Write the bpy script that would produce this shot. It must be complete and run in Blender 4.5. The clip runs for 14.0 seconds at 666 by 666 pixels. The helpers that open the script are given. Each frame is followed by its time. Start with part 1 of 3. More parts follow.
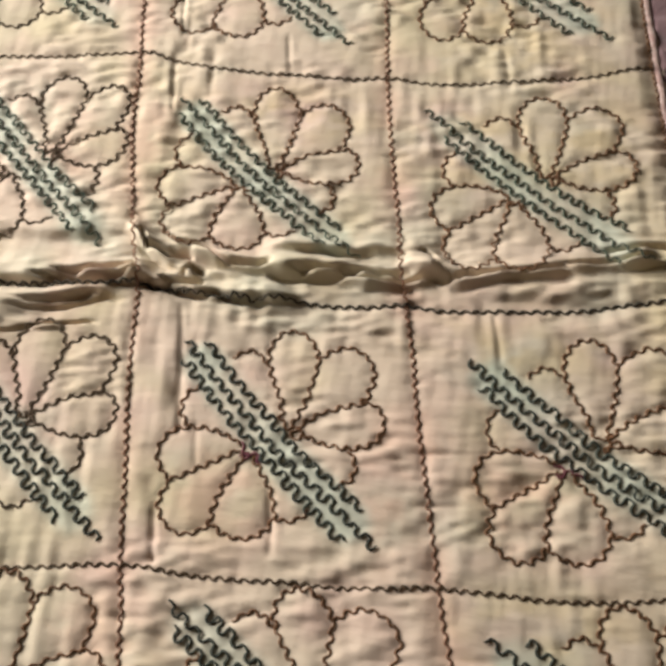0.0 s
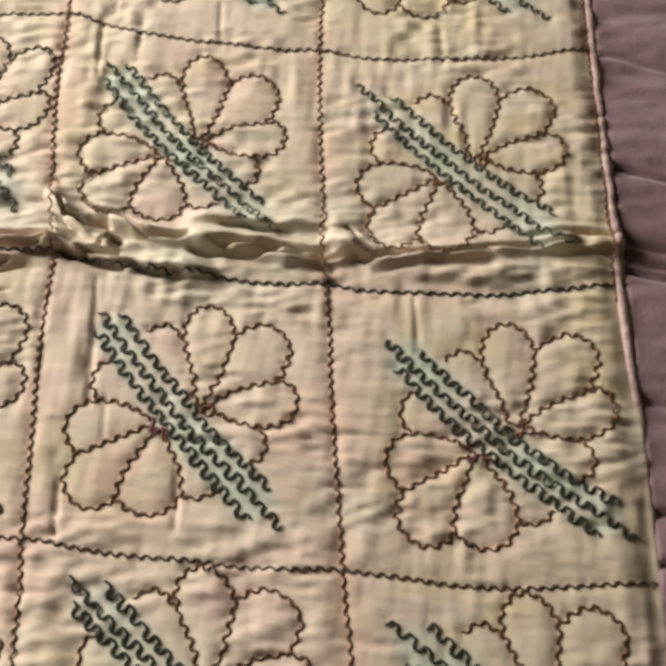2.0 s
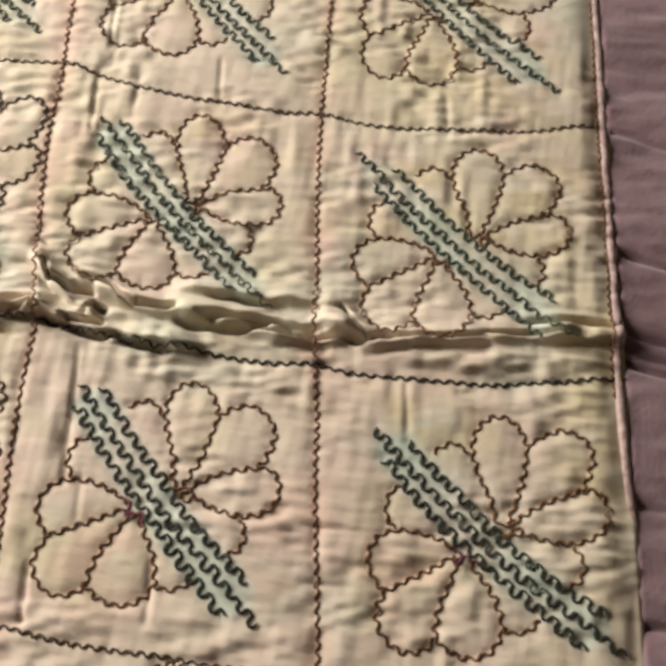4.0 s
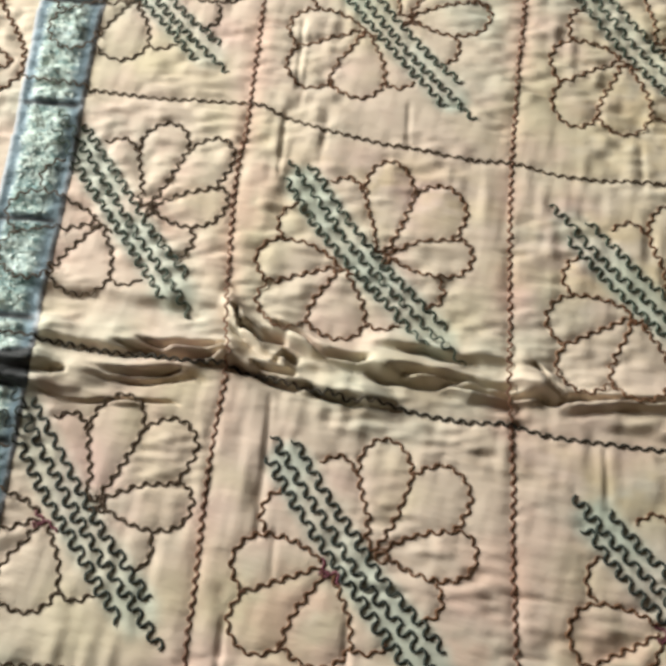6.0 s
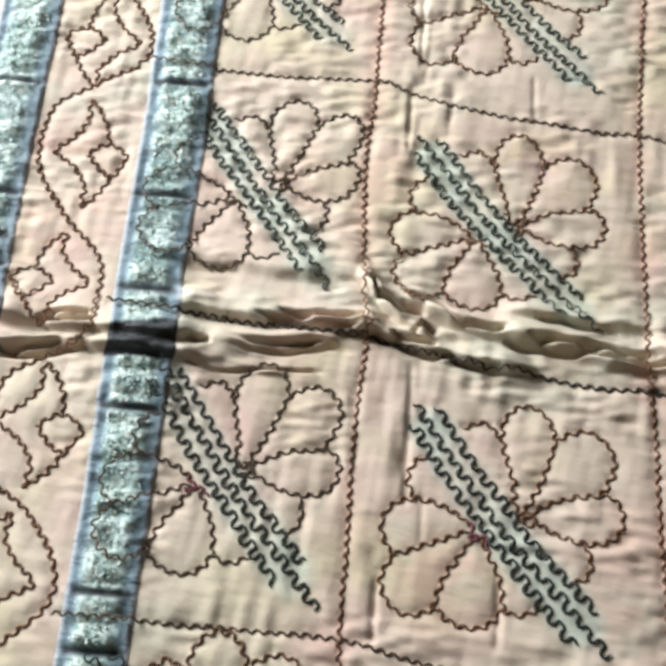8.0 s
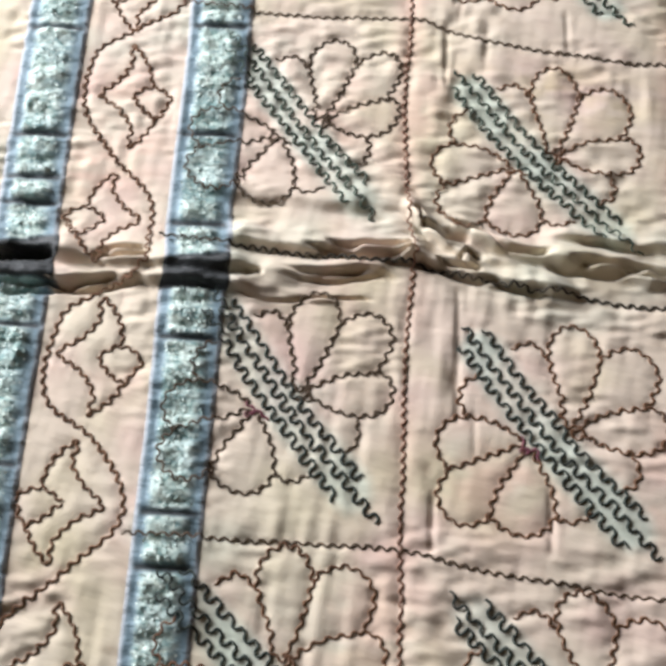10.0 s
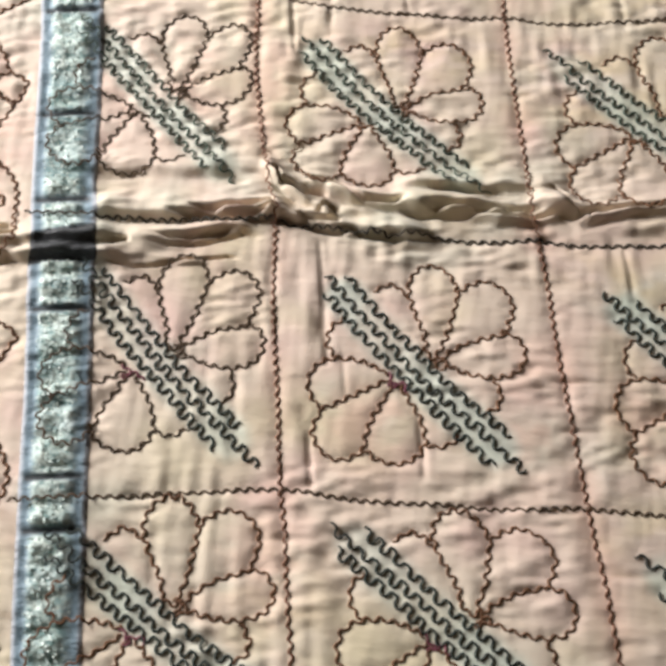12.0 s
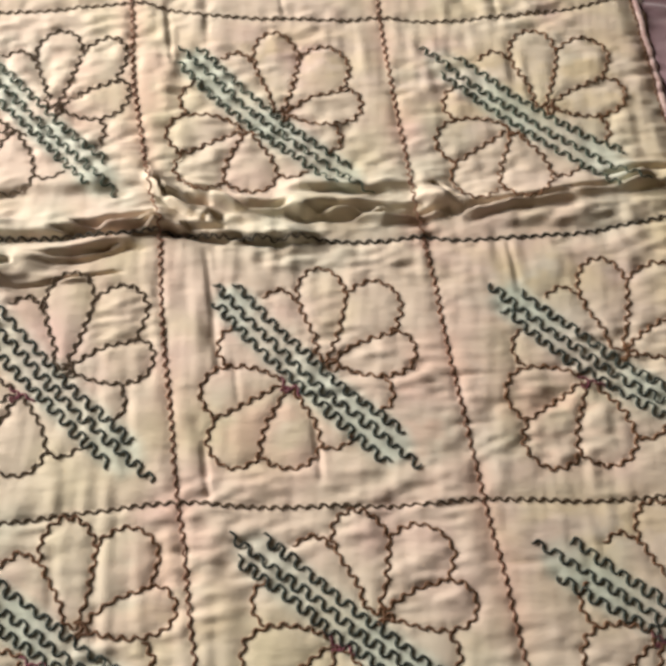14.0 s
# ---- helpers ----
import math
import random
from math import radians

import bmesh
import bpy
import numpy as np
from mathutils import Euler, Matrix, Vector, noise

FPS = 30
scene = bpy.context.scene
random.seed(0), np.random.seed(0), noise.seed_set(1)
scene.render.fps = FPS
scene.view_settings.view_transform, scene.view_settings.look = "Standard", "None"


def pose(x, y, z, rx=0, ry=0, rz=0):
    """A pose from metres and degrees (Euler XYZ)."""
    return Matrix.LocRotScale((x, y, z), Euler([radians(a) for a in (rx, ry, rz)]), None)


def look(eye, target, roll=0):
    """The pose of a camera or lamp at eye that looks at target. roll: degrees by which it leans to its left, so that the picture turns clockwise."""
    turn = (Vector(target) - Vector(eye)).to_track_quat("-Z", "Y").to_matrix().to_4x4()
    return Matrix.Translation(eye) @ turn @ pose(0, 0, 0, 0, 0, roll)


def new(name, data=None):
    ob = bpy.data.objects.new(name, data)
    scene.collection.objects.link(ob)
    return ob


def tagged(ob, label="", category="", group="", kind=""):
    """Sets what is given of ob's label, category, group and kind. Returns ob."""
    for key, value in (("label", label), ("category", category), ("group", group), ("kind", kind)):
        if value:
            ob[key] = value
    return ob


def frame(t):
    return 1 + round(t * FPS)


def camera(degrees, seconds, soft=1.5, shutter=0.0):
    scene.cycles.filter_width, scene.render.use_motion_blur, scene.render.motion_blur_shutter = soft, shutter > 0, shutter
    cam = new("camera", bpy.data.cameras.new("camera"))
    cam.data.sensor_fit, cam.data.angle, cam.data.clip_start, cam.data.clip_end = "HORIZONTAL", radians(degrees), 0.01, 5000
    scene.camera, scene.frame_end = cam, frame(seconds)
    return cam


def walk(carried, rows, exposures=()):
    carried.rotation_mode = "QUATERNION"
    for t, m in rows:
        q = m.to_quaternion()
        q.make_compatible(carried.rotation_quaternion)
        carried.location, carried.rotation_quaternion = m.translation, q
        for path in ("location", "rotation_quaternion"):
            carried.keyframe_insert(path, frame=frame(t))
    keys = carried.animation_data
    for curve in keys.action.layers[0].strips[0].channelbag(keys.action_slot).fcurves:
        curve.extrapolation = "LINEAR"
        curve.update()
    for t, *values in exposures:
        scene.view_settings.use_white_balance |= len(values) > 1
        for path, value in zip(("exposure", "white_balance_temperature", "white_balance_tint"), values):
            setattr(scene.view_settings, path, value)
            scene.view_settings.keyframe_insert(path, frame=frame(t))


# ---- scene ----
cam = camera(36.431, 14.0, soft=4.2)
PATH = [
    (0, (0.13174, -0.19357, 0.39002), (-0.06460, 0.64795, -1.41367), -4.16),
    (0.5, (0.13700, -0.18861, 0.38756), (-0.04736, 0.64834, -1.41952), -3.45),
    (1, (0.14316, -0.18545, 0.38571), (-0.03310, 0.63937, -1.42775), -2.47),
    (1.5, (0.14868, -0.18416, 0.38536), (-0.00374, 0.62433, -1.43758), -0.84),
    (2, (0.15286, -0.18496, 0.38541), (0.02343, 0.61527, -1.44295), 1.14),
    (2.2, (0.15445, -0.18442, 0.38514), (0.03728, 0.60768, -1.44757), 2.12),
    (4.3, (0.14285, -0.13845, 0.38711), (0.01996, 0.65245, -1.44575), 5.00),
    (4.5, (0.13761, -0.13438, 0.38591), (-0.00671, 0.65714, -1.44512), 4.16),
    (5, (0.11996, -0.13012, 0.38517), (-0.07036, 0.64850, -1.44718), 1.91),
    (5.5, (0.10395, -0.13154, 0.38618), (-0.11431, 0.63573, -1.44785), 0.07),
    (6, (0.08859, -0.13627, 0.38754), (-0.14730, 0.62829, -1.44544), -1.30),
    (6.5, (0.07622, -0.14088, 0.38833), (-0.17561, 0.61486, -1.44618), -2.54),
    (7, (0.06593, -0.14923, 0.38812), (-0.21108, 0.60249, -1.44442), -4.23),
    (7.5, (0.05837, -0.15526, 0.38893), (-0.23599, 0.59227, -1.44262), -5.55),
    (8, (0.04970, -0.16136, 0.39109), (-0.24591, 0.58064, -1.44250), -5.86),
    (8.5, (0.04346, -0.17008, 0.39102), (-0.26013, 0.56654, -1.44343), -6.49),
    (8.7, (0.04139, -0.17325, 0.39255), (-0.26561, 0.55459, -1.44484), -7.01),
    (10.8, (0.03332, -0.20141, 0.39777), (-0.20204, 0.51049, -1.45636), -5.78),
    (11, (0.03751, -0.20387, 0.39840), (-0.18514, 0.51296, -1.45540), -5.35),
    (11.5, (0.04974, -0.21105, 0.39898), (-0.13019, 0.52734, -1.45100), -3.59),
    (12, (0.06350, -0.21681, 0.40058), (-0.06953, 0.54531, -1.44373), -1.49),
    (12.5, (0.07303, -0.21639, 0.40007), (-0.01709, 0.55631, -1.44243), 0.33),
    (13, (0.07829, -0.21396, 0.40037), (0.01886, 0.56194, -1.44203), 1.29),
    (13.5, (0.08267, -0.21380, 0.40008), (0.04780, 0.57015, -1.43954), 1.99),
    (14, (0.08421, -0.21425, 0.40071), (0.07014, 0.56815, -1.43984), 2.91),
]
walk(cam, [(t, look(eye, target, roll)) for t, eye, target, roll in PATH],
     exposures=[(0, 0.0, 6500, 10), (4.5, 0.0, 6450, 9), (5.5, -0.03, 6300, 6), (7.5, 0.08, 5800, 7), (8.5, 0.12, 5650, 8), (11, 0.12, 5750, 13), (12.2, 0.15, 6100, 14), (13.5, 0.15, 6350, 13), (14, 0.12, 6400, 12)])

# ---- light ----
# overcast daylight from one assumed, unseen window beside the lace end of the quilt
world = bpy.data.worlds.new("daylight")
scene.world = world
world.use_nodes = True
wn = world.node_tree
sky = wn.nodes.new("ShaderNodeTexSky")
sky.sky_type, sky.sun_disc = "NISHITA", False
sky.sun_elevation, sky.sun_rotation = radians(40), radians(-50)
wn.links.new(sky.outputs[0], wn.nodes["Background"].inputs[0])
wn.nodes["Background"].inputs[1].default_value = 0.08
WEST, WIN_Y, WIN_Z = -1.00, (-0.02, 0.72), (0.20, 0.90)
lamp = bpy.data.lights.new("assumed_window_lamp", "AREA")
lamp.shape, lamp.size, lamp.size_y = "RECTANGLE", WIN_Y[1] - WIN_Y[0], WIN_Z[1] - WIN_Z[0]
lamp.energy, lamp.color = 45.5, (1.0, 0.945, 0.868)
daylight = new("assumed_window_lamp", lamp)
mid = (WEST - 0.06, sum(WIN_Y) / 2, sum(WIN_Z) / 2)
daylight.matrix_world = look(mid, (mid[0] + 1, mid[1], mid[2]))


# ---- materials ----
class Shader:
    """A small helper that wires a Principled material."""

    def __init__(self, name, rough=0.85, metal=0.0, sheen=0.0):
        self.mat = bpy.data.materials.new(name)
        self.mat.use_nodes = True
        self.t = self.mat.node_tree
        self.b = self.t.nodes["Principled BSDF"]
        self.b.inputs["Roughness"].default_value = rough
        self.b.inputs["Metallic"].default_value = metal
        self.b.inputs["Sheen Weight"].default_value = sheen
        self.co = self.node("ShaderNodeTexCoord").outputs["Object"]

    def node(self, kind, **kw):
        n = self.t.nodes.new(kind)
        for k, v in kw.items():
            n.inputs[k].default_value = v
        return n

    def link(self, a, b):
        self.t.links.new(a, b)

    def noise(self, scale, stretch=(1, 1, 1), turn=0.0, detail=3.0, rough=0.55):
        m = self.node("ShaderNodeMapping")
        m.inputs["Scale"].default_value = stretch
        m.inputs["Rotation"].default_value = (0, 0, turn)
        self.link(self.co, m.inputs["Vector"])
        n = self.node("ShaderNodeTexNoise", Scale=scale, Detail=detail, Roughness=rough)
        self.link(m.outputs[0], n.inputs["Vector"])
        return n.outputs["Fac"]

    def ramp(self, fac, lo, hi, a=0.0, b=1.0):
        n = self.node("ShaderNodeMapRange")
        n.inputs["From Min"].default_value, n.inputs["From Max"].default_value = lo, hi
        n.inputs["To Min"].default_value, n.inputs["To Max"].default_value = a, b
        self.link(fac, n.inputs["Value"])
        return n.outputs[0]

    def mix(self, fac, a, b, mode="MIX"):
        n = self.t.nodes.new("ShaderNodeMix")
        n.data_type, n.blend_type = "RGBA", mode
        for sock, v in ((n.inputs[0], fac), (n.inputs[6], a), (n.inputs[7], b)):
            if isinstance(v, bpy.types.NodeSocket):
                self.link(v, sock)
            elif isinstance(v, tuple):
                sock.default_value = (*v, 1)
            else:
                sock.default_value = v
        return n.outputs[2]

    def colour(self, c):
        if isinstance(c, tuple):
            self.b.inputs["Base Color"].default_value = (*c, 1)
        else:
            self.link(c, self.b.inputs["Base Color"])

    def bump(self, fac, depth, before=None):
        n = self.node("ShaderNodeBump", Strength=1.0, Distance=depth)
        self.link(fac, n.inputs["Height"])
        if before:
            self.link(before, n.inputs["Normal"])
        self.link(n.outputs[0], self.b.inputs["Normal"])
        return n.outputs[0]

    def attribute(self, name):
        n = self.t.nodes.new("ShaderNodeAttribute")
        n.attribute_name = name
        return n.outputs["Fac"]


TURN = 0.14     # the quilt lies turned by about eight degrees


def make_fabric():
    s = Shader("quilt_cotton", 0.9, sheen=0.1)
    base = s.mix(s.ramp(s.noise(9, detail=1), 0.38, 0.62), (0.61, 0.53, 0.40), (0.62, 0.50, 0.40))
    base = s.mix(s.ramp(s.noise(15, detail=2, turn=1.0), 0.50, 0.70, 0, 0.65), base, (0.55, 0.485, 0.30))
    base = s.mix(s.ramp(s.noise(21, detail=2, turn=2.0), 0.52, 0.70, 0, 0.7), base, (0.62, 0.44, 0.37))
    base = s.mix(s.ramp(s.noise(17, detail=2, turn=2.6), 0.54, 0.72, 0, 0.7), base, (0.51, 0.53, 0.42))
    streak = s.noise(26, (0.8, 4.5, 1), TURN, 2)
    base = s.mix(s.ramp(streak, 0.58, 0.80, 0, 0.22), base, (0.42, 0.30, 0.19))
    stain = s.noise(48, (0.5, 1.5, 1), TURN, 2)
    base = s.mix(s.ramp(stain, 0.64, 0.78, 0, 0.5), base, (0.29, 0.19, 0.11))
    base = s.mix(s.ramp(s.attribute("dark_marks"), 0, 1, 0, 0.5), base, (0.22, 0.15, 0.10))
    base = s.mix(s.attribute("rose"), base, (0.66, 0.43, 0.33))
    base = s.mix(s.attribute("ochre"), base, (0.57, 0.46, 0.27))
    base = s.mix(s.attribute("dye"), base, (0.43, 0.53, 0.45))
    weave = s.noise(300, (1, 2.4, 1), TURN, 1)
    base = s.mix(s.ramp(weave, 0.35, 0.7, 0, 0.03), base, (0.34, 0.25, 0.17))
    s.colour(base)
    n = s.bump(s.noise(52, (0.5, 2.0, 1), TURN, 2), 0.0010)
    n = s.bump(s.noise(60, (2.0, 0.45, 1), TURN, 1), 0.0006, n)
    s.bump(weave, 0.00012, n)
    return s.mat


def make_thread(name, dark, light):
    s = Shader(name, 0.9)
    s.colour(s.mix(s.ramp(s.noise(55, detail=3), 0.35, 0.7), dark, light))
    s.bump(s.noise(900, detail=1), 0.0002)
    return s.mat


def make_mauve():
    s = Shader("mauve_cloth", 0.8, sheen=0.35)
    c = s.mix(s.ramp(s.noise(9, (0.6, 2.0, 1), TURN), 0.35, 0.68), (0.17, 0.095, 0.104), (0.25, 0.158, 0.172))
    c = s.mix(s.ramp(s.noise(40, (0.7, 2.0, 1), 0.3), 0.60, 0.78, 0, 0.5), c, (0.09, 0.045, 0.045))
    s.colour(c)
    n = s.bump(s.noise(38, (0.6, 1.6, 1), 0.1, 2), 0.003)
    s.bump(s.noise(500, detail=2), 0.0003, n)
    return s.mat


def make_lace():
    s = Shader("lace_net", 0.65, sheen=0.15)
    c = s.mix(s.ramp(s.noise(45, (0.5, 3.0, 1), 0.2), 0.35, 0.66), (0.10, 0.155, 0.185), (0.20, 0.28, 0.325))
    core = s.mix(s.ramp(s.noise(330, (0.8, 1.2, 1), detail=3), 0.36, 0.62), (0.20, 0.31, 0.28), (0.70, 0.79, 0.70))
    core = s.mix(s.ramp(s.noise(26, (0.35, 2.6, 1), 0.1, detail=2), 0.48, 0.66, 0, 0.65), core, (0.10, 0.21, 0.19))
    c = s.mix(s.attribute("core"), c, core)
    c = s.mix(s.attribute("rim"), c, (0.34, 0.345, 0.355))
    # near-black bars, plus the painted-in shadow of the tuck at the crease
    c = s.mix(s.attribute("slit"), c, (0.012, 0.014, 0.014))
    s.colour(c)
    s.bump(s.noise(300, (0.7, 2.0, 1), 0.2, 2), 0.0010)
    return s.mat


def make_sequin():
    s = Shader("mint_sequin", 0.6, 0.0)
    info = s.t.nodes.new("ShaderNodeNewGeometry")
    s.colour(s.mix(s.ramp(info.outputs["Random Per Island"], 0.15, 0.85), (0.24, 0.34, 0.30), (0.74, 0.82, 0.74)))
    return s.mat


def make_binding():
    s = Shader("mauve_piping", 0.6, sheen=0.3)
    s.colour(s.mix(s.ramp(s.noise(120, (0.8, 1.5, 1)), 0.4, 0.7), (0.30, 0.185, 0.165), (0.52, 0.39, 0.34)))
    s.bump(s.noise(260, detail=2), 0.0008)
    return s.mat


def make_plaster():
    s = Shader("brown_plaster", 0.9)
    s.colour(s.mix(s.noise(3), (0.20, 0.165, 0.13), (0.26, 0.215, 0.17)))
    s.bump(s.noise(120), 0.001)
    return s.mat


def make_floor():
    s = Shader("dark_floor", 0.6)
    s.colour(s.mix(s.noise(6), (0.06, 0.04, 0.035), (0.10, 0.07, 0.06)))
    s.bump(s.noise(80), 0.001)
    return s.mat


FABRIC, MAUVE, LACE, SEQUIN, BINDING, FLOOR, PLASTER = make_fabric(), make_mauve(), make_lace(), make_sequin(), make_binding(), make_floor(), make_plaster()
BROWN = make_thread("maroon_brown_thread", (0.100, 0.045, 0.019), (0.180, 0.086, 0.038))
MAGENTA = make_thread("magenta_thread", (0.12, 0.03, 0.04), (0.20, 0.06, 0.085))
RUSSET = make_thread("russet_thread", (0.125, 0.055, 0.030), (0.21, 0.100, 0.056))
GREEN = make_thread("dark_green_thread", (0.020, 0.034, 0.022), (0.055, 0.085, 0.060))
DUN = make_thread("dun_brown_thread", (0.055, 0.034, 0.017), (0.105, 0.066, 0.036))
BLACK = make_thread("dark_green_black_thread", (0.020, 0.018, 0.011), (0.055, 0.040, 0.024))
TEAL = make_thread("dark_teal_thread", (0.012, 0.016, 0.013), (0.042, 0.057, 0.047))


# ---- lines of the quilt, in metres ----
def spline(nodes, step=0.0006):
    """A smooth line through the nodes, cut in even steps."""
    p = np.array(nodes, float)
    p = np.vstack([2 * p[0] - p[1], p, 2 * p[-1] - p[-2]])
    out = []
    for i in range(1, len(p) - 2):
        a, b, c, d = p[i - 1:i + 3]
        t = np.linspace(0, 1, 24, endpoint=False)[:, None]
        out.append(0.5 * (2 * b + (c - a) * t + (2 * a - 5 * b + 4 * c - d) * t ** 2 + (3 * b - a - 3 * c + d) * t ** 3))
    q = np.vstack([*out, p[-2:-1]])
    s = np.concatenate([[0], np.cumsum(np.linalg.norm(np.diff(q, axis=0), axis=1))])
    n = max(4, int(s[-1] / step))
    u = np.linspace(0, s[-1], n)
    return np.stack([np.interp(u, s, q[:, 0]), np.interp(u, s, q[:, 1])], 1)


def mm(*pairs):
    return np.array(pairs, float) / 1000


def edge_x(y):
    return 0.2495 - 0.168 * np.clip(y, -0.35, 0.35)


# rows of wavy seams that divide the quilt into squares
SEAMS = {
    "h1": spline(mm((-139, 110), (-104, 114), (-74, 118), (-29, 126), (-14, 124), (18, 121), (71, 123), (93, 127), (127, 128), (186, 141), (224, 155))),
    "h2": spline(mm((-111, -15), (-81, -11), (-43, -8), (-1, 0), (20, 0), (66, 0), (100, 2), (119, 6), (138, 6), (191, 14), (246, 30))),
    "h3": spline(mm((-83, -143), (-30, -132), (23, -122), (46, -122), (89, -119), (123, -116), (146, -112), (198, -109), (266, -95))),
    "v1": spline(mm((-56, 250), (-42, 186), (-30, 126), (-24, 90), (-15, 50), (0, 0), (6, -35), (24, -122), (33, -160), (46, -225))),
    "v2": spline(mm((76, 262), (80, 220), (93, 127), (103, 75), (119, 5), (130, -44), (146, -112), (155, -143), (172, -215))),
    "h0": spline(mm((-165, 232), (-60, 250), (70, 256), (204, 282))),
    "h4": spline(mm((-60, -268), (50, -250), (180, -240), (288, -226))),
}

# one flower, about its middle
PETALS = [
    spline(mm((-23, 33), (-16, 37.5), (-11, 35.5), (-7.5, 32))),
    spline(mm((3, 9), (1, 16), (-5, 27), (-8, 37), (-6, 45), (0, 49.5), (8, 47), (13.5, 38), (13, 27), (11, 15), (8, 6))),
    spline(mm((13.5, 37), (19, 42), (26, 44.5), (34, 41), (38, 34), (37, 26), (34, 20), (24, 16), (16, 11), (10, 6))),
    spline(mm((34, 20), (41, 19.5), (45, 12.5), (42, 4), (33, 0), (24, 0), (16, 2), (10, 5))),
    spline(mm((33, -1), (36, -7), (35, -13), (30, -16))),
    spline(mm((-33, 18), (-38, 14), (-39, 6), (-35, 0))),
    spline(mm((-11, -5), (-17, -2), (-27, 0), (-36, -1), (-42, -5), (-44.5, -13), (-41, -20), (-36, -23), (-26, -17), (-18, -12), (-11, -7))),
    spline(mm((-36, -23), (-39, -29), (-39, -36), (-34, -42), (-27, -44), (-20, -41), (-17, -37))),
    spline(mm((-9, -8), (-12, -17), (-16, -27), (-17, -37), (-12, -41.5), (-4, -43), (3, -40), (7, -32), (4, -22), (-1, -15), (-6, -9))),
    spline(mm((7, -32), (12, -33), (16, -32), (21, -28))),
    spline(mm((2, 10), (6, 5), (11, 7), (8, 1), (14, 3))),
    spline(mm((-12, -4), (-8, -9), (-11, -10), (-5, -8), (-2, -11))),
]
STEMS = [
    spline(mm((-35, 39), (-16, 20.6), (12, -4.4), (41.5, -24))),
    spline(mm((-44, 38.4), (-21, 16.2), (9, -9.8), (49, -38))),
    spline(mm((-43, 29), (-20.6, 7.5), (7.5, -15.6), (35.5, -38))),
]
# each flower: its middle, its stretch along and across, its bending (mm), and how far the ends of its three rows stray and the rows bow (mm)
def flower(middle, along, across, bend_a, bend_b, bend_c, stray, bow=(0, 0, 0)):
    return [np.array(v) / 1000 for v in (middle, along, across, bend_a, bend_b, bend_c)] + [np.array(stray).reshape(3, 2, 2) / 1000, np.array(bow) / 1000]


FLOWERS = [
    flower([71.8, -62.2], [40.0, 0.0], [0.0, 40.0], [0.0, 0.0], [0.0, 0.0], [0.0, 0.0], [0, 0, 0, 0, 0, 0, 0, 0, 0, 0, 0, 0]),
    flower([41.8, 62.5], [40.8, -0.2], [-1.4, 38.4], [-0.3, 0.3], [0.4, -0.2], [0.5, 1.5], [1, 0, 0, 0, 1, 0, 2, -2, 1, 0, -1, 3], (0.8, 1.0, -0.4)),
    flower([166.7, 74.2], [41.1, 4.7], [-2.8, 40.1], [0.3, -0.3], [1.2, 0.3], [1.5, 0.8], [3, -3, 0, 3, -6, 3, 2, 0, 3, -2, 2, -1]),
]
FLOWERS += [
    flower([197.8, -49.4], [40.7, 6.0], [-4.4, 40.7], [1.2, 1.2], [-0.2, 1.3], [1.2, -0.6], [2, -2, 3, -1, -4, 2, 1, 0, 1, -1, 1, 1]),
    flower([-65.6, 55.4], [40.4, 0.8], [2.5, 40.8], [-2.8, 1.4], [-0.1, 2.2], [0.0, 0.5], [0, 1, 0, 1, 0, 3, 2, -2, 0, 3, -1, 3], (1.3, 1.3, 1.3)),
    flower([-39.2, -73.7], [39.9, 0.4], [1.7, 39.9], [-0.1, -0.7], [-0.9, 1.3], [1.1, 0.4], [0, 1, 0, 0, 0, 3, 3, -1, 0, 3, -2, 3], (1.3, 1.3, 1.3)),
]
FLOWERS += [
    flower([-16.4, -178.6], [40.9, 6.3], [-4.5, 36.9], [-0.1, -2.2], [-1.1, 0.9], [0.7, 0.8], [0, 0, 0, 0, 0, 0, 0, 0, 0, 0, 0, 0]),
    flower([98.7, -164.8], [41.3, 2.0], [-6.3, 38.8], [0.3, -1.6], [0.3, -0.6], [1.6, -2.2], [1, -2, 0, 0, -3, 0, 0, 0, -1, -1, 0, 0]),
    flower([221.3, -154.0], [37.3, 5.9], [-7.6, 37.0], [1.5, -0.2], [1.7, 0.1], [0.8, -0.1], [-1, -3, 0, 0, -8, -2, 0, 0, -1, -7, 0, 0]),
]
FLOWERS += [
    flower([19.1, 188.9], [40.8, 0.4], [1.5, 42.5], [0.5, 0.7], [-0.2, 2.3], [2.0, -1.2], [0, 0, 0, 0, 0, 0, 2, -2, 0, 0, 1, 2]),
    flower([140.8, 204.7], [40.8, 4.0], [-0.4, 46.4], [2.2, 1.5], [-0.1, 2.4], [1.6, 0.9], [0, 0, 1, 1, 0, 0, 3, 0, 0, 0, -2, 2]),
    flower([-96.0, 177.4], [40.2, 1.9], [-0.9, 40.4], [-0.3, 0.1], [0.3, -0.1], [0.0, 0.0], [0, 0, 0, 0, 0, 0, 1, -1, 0, 0, -2, 2]),
]


def placed(line, f):
    return eased(spread(line, f), 0.08)


def spread(line, f):
    u, v = line[:, :1] / 0.040, line[:, 1:] / 0.040
    return f[0] + f[1] * u + f[2] * v + f[3] * u * u + f[4] * u * v + f[5] * v * v


def stem(i, f):
    """One of the three zigzag rows across a flower."""
    line = spread(STEMS[i], f)
    k = np.linspace(0, 1, len(line))[:, None]
    line = line + 0.7 * f[7][i] * 4 * k * (1 - k)
    return eased(line + f[6][i, 0] * (1 - k) ** 2 + f[6][i, 1] * k ** 2, 0.16)


